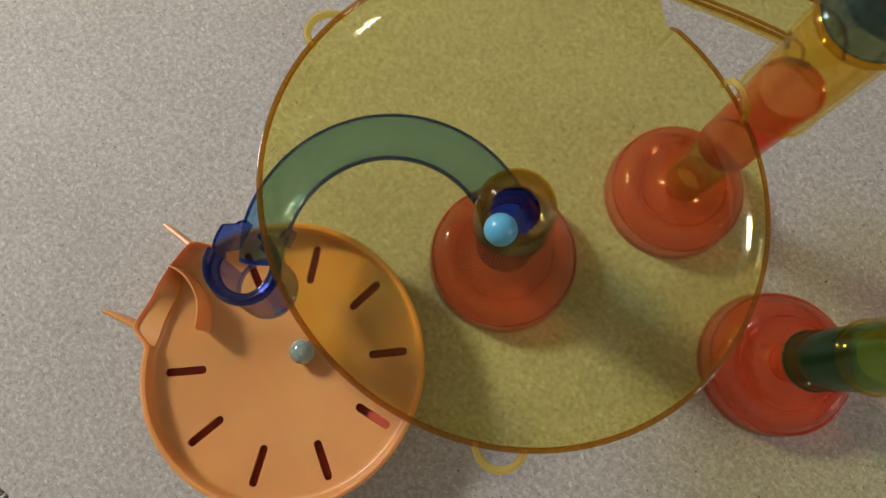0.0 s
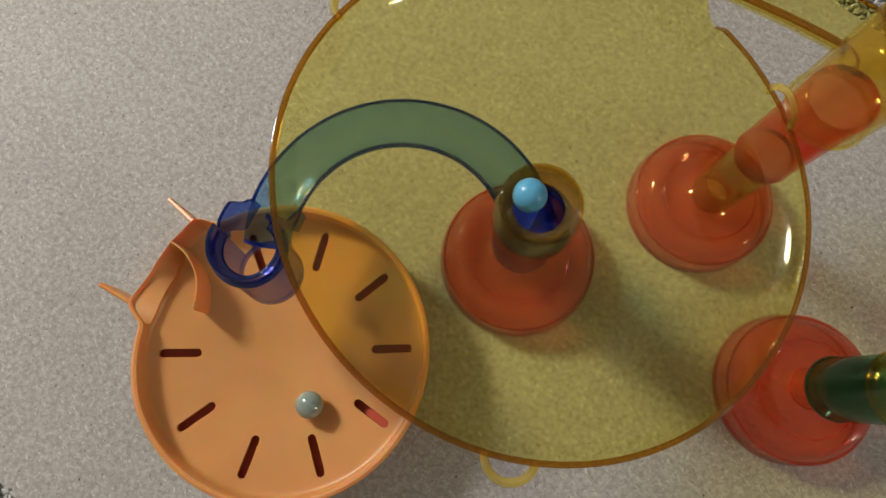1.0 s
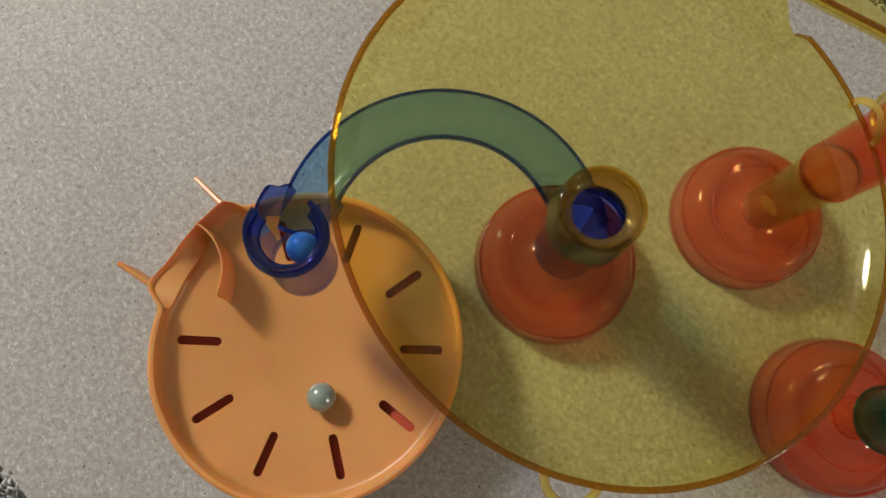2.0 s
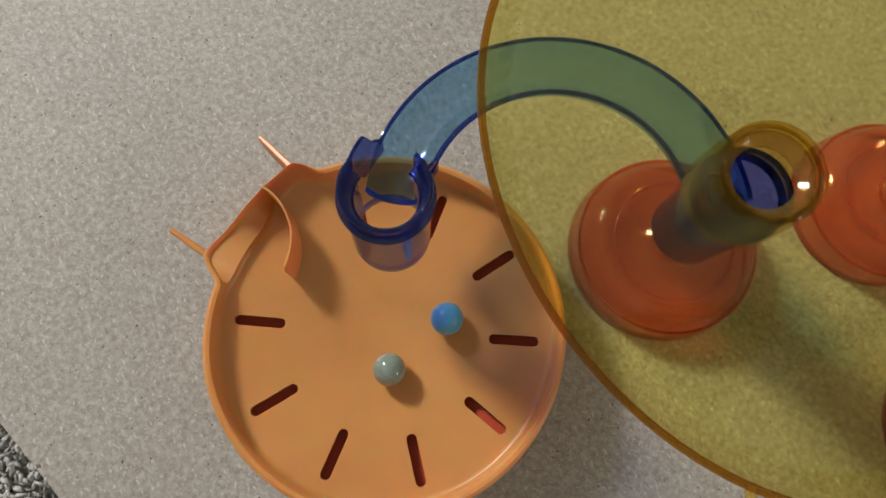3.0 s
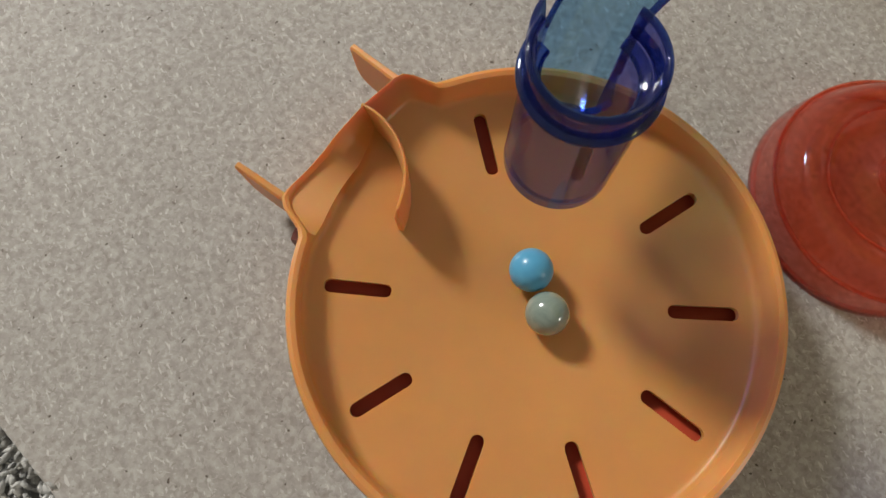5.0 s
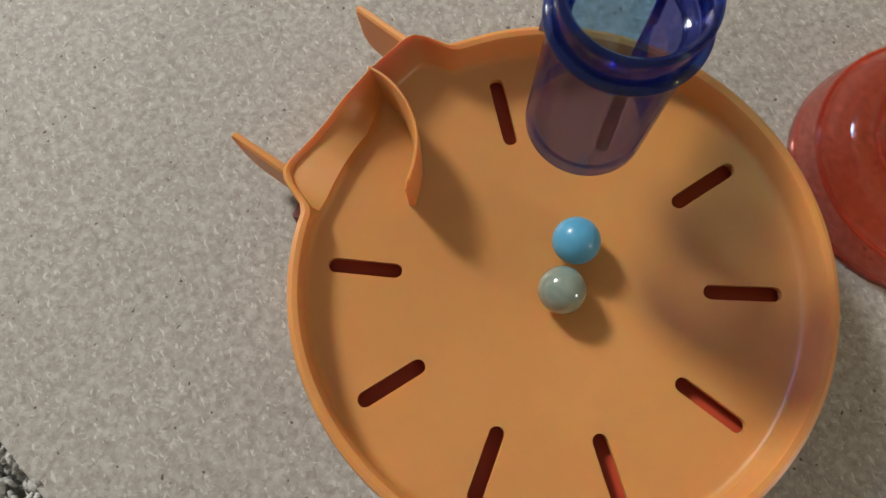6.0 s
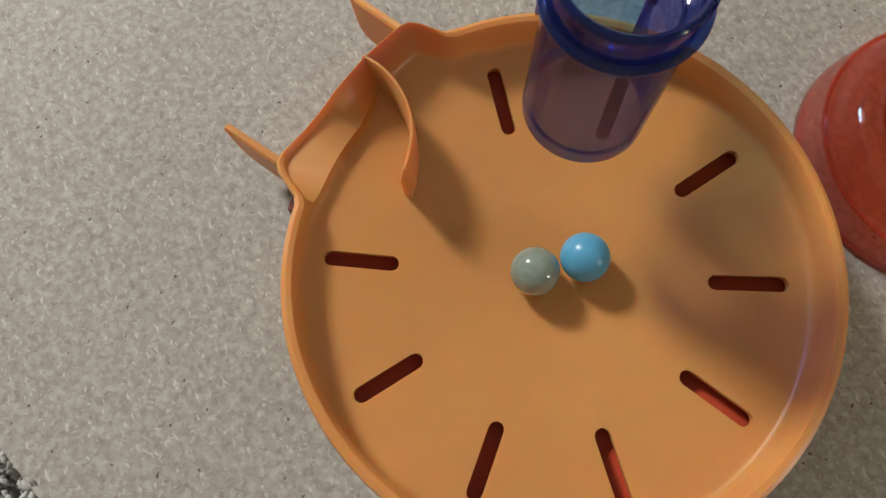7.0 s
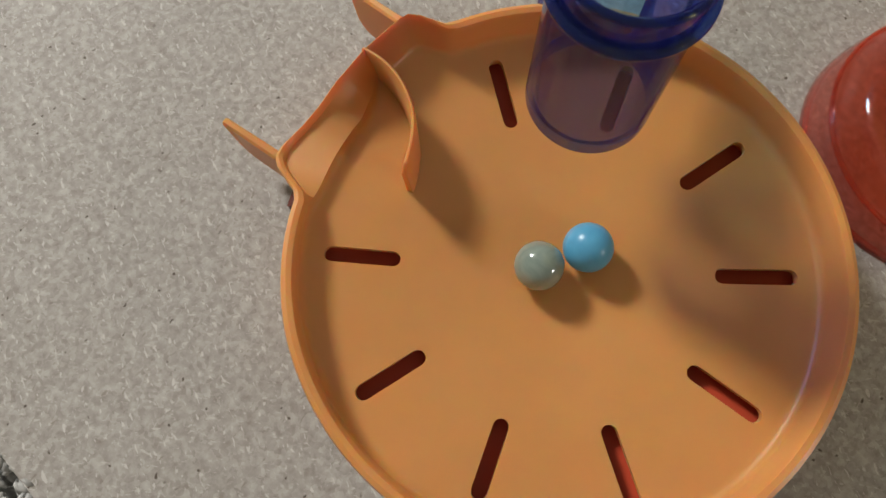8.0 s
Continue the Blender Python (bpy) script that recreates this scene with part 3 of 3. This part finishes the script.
def funnel():
    e = base_empty("funnel_bowl", HUB + Vector((0, 0.0012, BOWL_Z)), "large transparent yellow plastic funnel bowl with dark amber rim", "funnel")
    top = [(0.0160, 0.0045), (0.0190, 0.0060), (0.0300, 0.0096), (0.0500, 0.0150), (0.0750, 0.0202), (0.0930, 0.0242)]
    wall = [(0.0985, 0.0262), (0.1030, 0.0294), (0.1062, 0.0336), (0.1084, 0.0380)]
    back = [(r + 0.0013, z - 0.0009) for r, z in reversed(wall)] + [(r, z - 0.0016) for r, z in reversed(top)]
    part("bowl", revolve(top + wall + back, 180, bend=sag), YELLOW, e)
    part("rim", revolve(ring_profile(0.1094, 0.0012, 0.0382, 10, 0.9), 120, 66, 404, bend=sag), YELLOW_EDGE, e, "dark amber rolled rim")
    part("outlet_tube", revolve([(0.0190, -0.0258), (0.0208, -0.0260), (0.0210, -0.0250), (0.0206, -0.0080), (0.0190, 0.0040), (0.0174, 0.0046), (0.0188, -0.0085)], 64), YELLOW_THICK, e)
    part("outlet_ring", revolve(ring_profile(0.0178, 0.0015, 0.0056), 64), YELLOW_THICK, e)
    part("outlet_ledge", revolve([(0.0120, -0.0015), (0.0126, -0.0007), (0.0146, 0.0003), (0.0168, 0.0032), (0.0168, 0.0012), (0.0146, -0.0015), (0.0126, -0.0025), (0.0121, -0.0023)], 64), NECK, e, "amber inner lip of the outlet")
    for deg in (136, 258, 19):
        a = radians(deg)
        mid = Vector((0.1085 * math.cos(a), 0.1085 * math.sin(a), 0.0365))
        out_, side = Vector((math.cos(a), math.sin(a), 0)), Vector((-math.sin(a), math.cos(a), 0))
        bm = bmesh.new()
        rings = []
        for i in range(17):
            t = math.pi * i / 16
            reach, rise = (0.0095, -0.0025) if deg > 90 else (-0.0015, 0.0135)
            centre = mid + side * (0.0098 * math.cos(t)) + out_ * (reach * math.sin(t)) + Vector((0, 0, rise * math.sin(t)))
            away = side * math.cos(t) + out_ * math.sin(t)
            rings.append([bm.verts.new(sag(centre + away * (0.0017 * math.cos(x)) + Vector((0, 0, 0.0019 * math.sin(x))))) for x in np.linspace(0, 2 * math.pi, 9)[:-1]])
        for u, v in zip(rings, rings[1:]):
            for j in range(8):
                bm.faces.new((u[j], u[(j + 1) % 8], v[(j + 1) % 8], v[j]))
        bm.faces.new(rings[0])
        bm.faces.new(rings[-1])
        part("hanging_loop", bm, YELLOW_LOOP, e)


# ---- towers ----
INLET = Vector((0.2584, 0.0896, 0))
GREEN_TOWER = Vector((0.3022, -0.0275, 0))


def inlet_tower():
    e = base_empty("inlet_tower", INLET + Vector((0, 0, 0.030)), "stacked red and yellow clear plastic tube tower", "marble run")
    z = -0.030
    part("lower_tube", revolve(tube_profile(0.0133, 0.0014, z + 0.0305, z + 0.096), 56), PALE, e, "pale yellow clear tube")
    part("red_tube", revolve(tube_profile(0.0151, 0.0016, z + 0.091, z + 0.158), 56), RED_TUBE, e, "red clear tube")
    for h in (0.0925, 0.1565):
        part("red_ring", revolve(ring_profile(0.0143, 0.0011, z + h), 56), RED_TUBE, e)
    part("yellow_collar", revolve(tube_profile(0.0180, 0.0018, z + 0.146, z + 0.212), 56), AMBER, e, "amber yellow clear collar")
    part("collar_lip", revolve(ring_profile(0.0178, 0.0010, z + 0.147), 56), YELLOW, e)
    part("collar_rim", revolve(ring_profile(0.0182, 0.0016, z + 0.211), 56), YELLOW_THICK, e)
    part("top_socket", revolve(tube_profile(0.0190, 0.0024, z + 0.213, z + 0.242), 56), TEAL, e, "dark teal clear socket")
    part("top_rim", revolve(ring_profile(0.0192, 0.0017, z + 0.241), 56), TEAL, e)
    part("top_floor", revolve([(0.0, z + 0.222), (0.0166, z + 0.225), (0.0166, z + 0.2235), (0.0, z + 0.2205)], 48), TEAL, e)
    # tangent chute into the bowl's open side
    knots = [Vector((0.2670, 0.1010, 0.1530)), Vector((0.2705, 0.1140, 0.1500)), Vector((0.2535, 0.1310, 0.1460)), Vector((0.2290, 0.1500, 0.1410)), Vector((0.2040, 0.1690, 0.1370))]
    path = smooth_path([q - INLET - Vector((0, 0, 0.030)) for q in knots], 40)

    def gutter(u):
        w, h, t = 0.0125, 0.0125, 0.0014
        under = [(w * math.sin(x), h - h * math.cos(x)) for x in np.linspace(-math.pi / 2, math.pi / 2, 13)]
        over = [((w - t) * math.sin(x), h - (h - t) * math.cos(x)) for x in np.linspace(math.pi / 2, -math.pi / 2, 13)]
        return under + over
    chute = part("chute", sweep(path, gutter), YELLOW, e)
    for s in (-1, 1):
        edge = []
        for i, q in enumerate(path):
            ahead = (path[min(i + 1, 39)] - path[max(i - 1, 0)]).normalized()
            edge.append(q + Vector((-ahead.y, ahead.x, 0)).normalized() * s * 0.0119 + Vector((0, 0, 0.0127)))
        bead = [(0.0009 * math.cos(x), 0.0009 * math.sin(x)) for x in np.linspace(0, 2 * math.pi, 9)[:-1]]
        part("edge_bead", sweep(edge, bead), YELLOW_EDGE, chute)
    crease = [(0.0008 * math.cos(x), 0.0011 + 0.0008 * math.sin(x)) for x in np.linspace(0, 2 * math.pi, 9)[:-1]]
    part("bottom_crease", sweep(path, crease), YELLOW_EDGE, chute)


def green_tower():
    e = base_empty("green_tower", GREEN_TOWER + Vector((0, 0, 0.030)), "stacked green and amber clear plastic tube tower", "marble run")
    z = -0.030
    part("green_tube", revolve(tube_profile(0.0166, 0.0018, z + 0.051, z + 0.108), 56), GREEN, e, "dark green clear tube")
    part("green_ring", revolve(ring_profile(0.0166, 0.0009, z + 0.052), 56), GREEN, e)
    part("tube_floor", revolve([(0.0, z + 0.066), (0.0150, z + 0.069), (0.0150, z + 0.0675), (0.0, z + 0.0645)], 48), GREEN, e)
    part("amber_collar", revolve(tube_profile(0.0180, 0.0013, z + 0.103, z + 0.152), 56), YELLOW, e, "amber yellow clear collar")
    part("collar_lip", revolve(ring_profile(0.0178, 0.0009, z + 0.1035), 56), YELLOW_THICK, e)
    part("collar_floor", revolve([(0.0, z + 0.112), (0.0128, z + 0.113), (0.0128, z + 0.1115), (0.0, z + 0.1105)], 48), PALE_GREEN, e, "pale green floor inside the collar")


# ---- marbles ----
def marble(name, material, label):
    bm = bmesh.new()
    bmesh.ops.create_uvsphere(bm, u_segments=40, v_segments=24, radius=0.008)
    return tagged(part(name, bm, material, sharp=180), label, "marble", "marbles in play")


room()
board()
carpet_tufts()
catch_tray()
red_foot(HUB + Vector((0.0015, -0.0008, 0)), 0.0485, "translucent red plastic foot under the yellow funnel")
red_foot(INLET, 0.0445, "translucent red plastic foot under the inlet tower")
red_foot(GREEN_TOWER, 0.0450, "translucent red plastic foot under the green tower", 0.064)
blue_track()
funnel()
inlet_tower()
green_tower()
blue_marble = marble("marble", MARBLE_BLUE, "sky blue opaque glass marble, rolling")
grey_marble = marble("marble", MARBLE_GREY, "grey-green swirled glass marble, rolling")


# ---- what moves ----
def motions():
    blue_rows = [
        (0, 0.1299, 0.0467, 0.1239), (0.033, 0.136, 0.0411, 0.1265), (0.067, 0.1456, 0.0404, 0.1289), (0.1, 0.1548, 0.0465, 0.1304),
        (0.133, 0.1602, 0.0535, 0.1326), (0.167, 0.1622, 0.0636, 0.1346), (0.2, 0.1593, 0.0749, 0.1368), (0.233, 0.1537, 0.0791, 0.1369),
        (0.267, 0.1475, 0.0818, 0.137), (0.3, 0.1407, 0.0829, 0.1371), (0.333, 0.1332, 0.0805, 0.136), (0.367, 0.1273, 0.0763, 0.1349),
        (0.4, 0.1231, 0.0709, 0.1337), (0.417, 0.1189, 0.0608, 0.1326), (0.433, 0.1202, 0.0508, 0.1312), (0.45, 0.1259, 0.0437, 0.1297),
        (0.467, 0.1336, 0.0407, 0.1276), (0.483, 0.1409, 0.0421, 0.1253), (0.5, 0.1458, 0.0464, 0.1231), (0.533, 0.1513, 0.0476, 0.1272),
        (0.567, 0.1564, 0.0516, 0.1303), (0.6, 0.16, 0.0581, 0.1326), (0.633, 0.1576, 0.067, 0.1332), (0.667, 0.1516, 0.0743, 0.1338),
        (0.7, 0.143, 0.0788, 0.1346), (0.733, 0.1355, 0.0777, 0.134), (0.767, 0.1291, 0.0746, 0.1333), (0.8, 0.1244, 0.0698, 0.1325),
        (0.833, 0.1281, 0.0645, 0.1265), (0.867, 0.1323, 0.0599, 0.119), (0.9, 0.1371, 0.0558, 0.1157), (0.917, 0.1358, 0.0541, 0.1163),
        (0.933, 0.1372, 0.0514, 0.1169), (0.95, 0.1413, 0.0513, 0.1175), (0.967, 0.1442, 0.0556, 0.1181), (0.983, 0.1418, 0.0614, 0.1187),
        (1, 0.1344, 0.0626, 0.1198), (1.017, 0.1296, 0.0576, 0.1204), (1.033, 0.1301, 0.0504, 0.1208), (1.05, 0.1359, 0.0456, 0.1212),
        (1.067, 0.1437, 0.0466, 0.1216), (1.083, 0.1484, 0.0533, 0.122), (1.1, 0.1466, 0.0616, 0.1225), (1.117, 0.1375, 0.0648, 0.1214),
        (1.133, 0.1305, 0.0596, 0.1203), (1.15, 0.1308, 0.0518, 0.1191), (1.167, 0.1367, 0.0482, 0.1185), (1.183, 0.1421, 0.0507, 0.118),
        (1.2, 0.1429, 0.0558, 0.1175), (1.3, 0.1395, 0.0562, 0.104), (1.4, 0.139, 0.0568, 0.085), (1.48, 0.1396, 0.061, 0.076),
        (1.565, 0.1323, 0.0817, 0.0756), (1.65, 0.1085, 0.1071, 0.075), (1.735, 0.071, 0.118, 0.0743), (1.82, 0.0336, 0.1069, 0.0735),
        (1.905, 0.008, 0.0774, 0.0728), (1.99, 0.0018, 0.0453, 0.0722), (2.06, 0.002, 0.0375, 0.052), (2.11, 0.003, 0.033, 0.0255),
        (2.2, 0.0105, 0.001, 0.0235), (2.3, 0.0141, -0.032, 0.0254), (2.4, -0.0049, -0.022, 0.0241), (2.5, -0.0296, -0.0019, 0.0248),
        (2.6, -0.0379, 0.008, 0.0259), (2.7, -0.0308, 0.017, 0.0254), (2.8, -0.0181, 0.0187, 0.0244), (2.9, 0.0009, 0.0158, 0.0235),
        (3, 0.0289, 0.0078, 0.0248), (3.1, 0.0323, 0.0004, 0.0251), (3.2, 0.0254, -0.0106, 0.0246), (3.3, 0.0105, -0.0175, 0.0239),
        (3.4, -0.0072, -0.0221, 0.0241), (3.5, -0.0225, -0.0194, 0.0248), (3.6, -0.0228, -0.0103, 0.0243), (3.7, -0.0138, 0.0065, 0.0234),
        (3.8, -0.0045, 0.0176, 0.0237), (3.9, 0.004, 0.0235, 0.0242), (4, 0.0135, 0.0204, 0.0242), (4.1, 0.0162, 0.01, 0.0237),
        (4.2, 0.0177, -0.0059, 0.0237), (4.3, 0.013, -0.0134, 0.0237), (4.4, 0.0038, -0.0156, 0.0235), (4.5, -0.0034, -0.0211, 0.0239),
        (4.6, -0.0064, -0.0162, 0.0236), (4.7, -0.007, 0.0002, 0.0229), (4.8, -0.005, 0.0058, 0.0229), (4.9, -0.0027, 0.0089, 0.023),
        (5, -0.0004, 0.0109, 0.0231), (5.2, 0.0023, 0.013, 0.0233), (5.4, 0.0042, 0.0146, 0.0234), (5.6, 0.0053, 0.0157, 0.0235),
        (5.8, 0.006, 0.0174, 0.0237), (5.9, 0.0067, 0.0161, 0.0236), (6, 0.0069, 0.0136, 0.0234), (6.1, 0.0069, 0.0098, 0.0232),
        (6.2, 0.0067, 0.0022, 0.0229), (6.3, 0.0051, 0.002, 0.0228), (6.4, 0.005, 0.0058, 0.0229), (6.5, 0.0092, 0.0074, 0.0232),
        (6.6, 0.0107, 0.0051, 0.0232), (7, 0.0097, 0.0051, 0.0231), (8, 0.0092, 0.0063, 0.0231),
    ]
    grey_rows = [
        (0, 0.0102, 0.0056, 0.0231), (0.1, 0.0069, -0.0195, 0.0239), (0.2, -0.0018, -0.0434, 0.0265), (0.3, -0.0056, -0.0408, 0.0262),
        (0.4, -0.0104, -0.0222, 0.0243), (0.5, -0.0129, 0.0156, 0.0238), (0.6, -0.01, 0.04, 0.0262), (0.7, -0.0075, 0.041, 0.0263),
        (0.8, -0.0027, 0.0247, 0.0243), (0.9, 0.0075, 0.0005, 0.0229), (1, 0.0157, -0.0311, 0.0254), (1.1, 0.0131, -0.0365, 0.0259),
        (1.2, 0.0003, -0.0235, 0.0242), (1.3, -0.012, -0.002, 0.0232), (1.4, -0.018, 0.018, 0.0244), (1.5, -0.017, 0.029, 0.0253),
        (1.6, -0.008, 0.026, 0.0245), (1.7, 0.003, 0.01, 0.0231), (1.8, 0.012, -0.01, 0.0234), (1.9, 0.015, -0.025, 0.0247),
        (2, 0.009, -0.028, 0.0248), (2.1, -0.005, -0.018, 0.0237), (2.2, -0.017, -0.003, 0.0236), (2.3, -0.0236, 0.01, 0.0244),
        (2.4, -0.0222, 0.02, 0.0248), (2.5, -0.0074, 0.023, 0.0242), (2.6, 0.0006, 0.0143, 0.0233), (2.7, 0.0106, -0.005, 0.0231),
        (2.8, 0.0132, -0.0171, 0.024), (2.9, 0.0111, -0.0225, 0.0243), (3, 0.0031, -0.0185, 0.0237), (3.1, -0.0083, -0.0106, 0.0233),
        (3.2, -0.0136, 0.0065, 0.0234), (3.3, -0.013, 0.0157, 0.0239), (3.4, -0.0091, 0.0198, 0.024), (3.5, 0.0043, 0.0156, 0.0235),
        (3.6, 0.0126, 0.0059, 0.0233), (3.7, 0.0152, -0.0112, 0.0237), (3.8, 0.0124, -0.0199, 0.0241), (3.9, 0.0094, -0.0217, 0.0242),
        (4, 0.006, -0.0067, 0.023), (4.1, -0.0029, 0.0038, 0.0227), (4.2, -0.0161, 0.0089, 0.0237), (4.3, -0.0164, 0.0076, 0.0236),
        (4.4, -0.0086, 0.0008, 0.0229), (4.5, 0.0019, 0.0015, 0.0227), (4.6, 0.009, 0.0008, 0.023), (4.7, 0.0107, 0.0015, 0.0231),
        (4.8, 0.0093, -0.0025, 0.023), (4.9, 0.0076, -0.0041, 0.0229), (5, 0.0059, -0.0045, 0.0229), (5.2, 0.0044, -0.0035, 0.0228),
        (5.4, 0.0037, -0.002, 0.0227), (5.6, 0.0035, -0.0008, 0.0227), (5.8, 0.0037, -0.0002, 0.0227), (5.9, 0.0037, -0.0009, 0.0227),
        (6, 0.0027, -0.0032, 0.0227), (6.1, -0.0014, -0.0048, 0.0228), (6.2, -0.0079, -0.0089, 0.0232), (6.3, -0.009, -0.0081, 0.0232),
        (6.4, -0.0084, -0.0049, 0.023), (6.5, -0.0052, -0.0016, 0.0228), (6.6, -0.005, -0.0014, 0.0228), (7, -0.0062, -0.0004, 0.0228),
        (8, -0.0062, -0.0004, 0.0228),
    ]
    for ball, rows in ((blue_marble, blue_rows), (grey_marble, grey_rows)):
        walk(ball, [(t, pose(x, y, z, 900 * x, 900 * y, 0)) for t, x, y, z in rows])


motions()
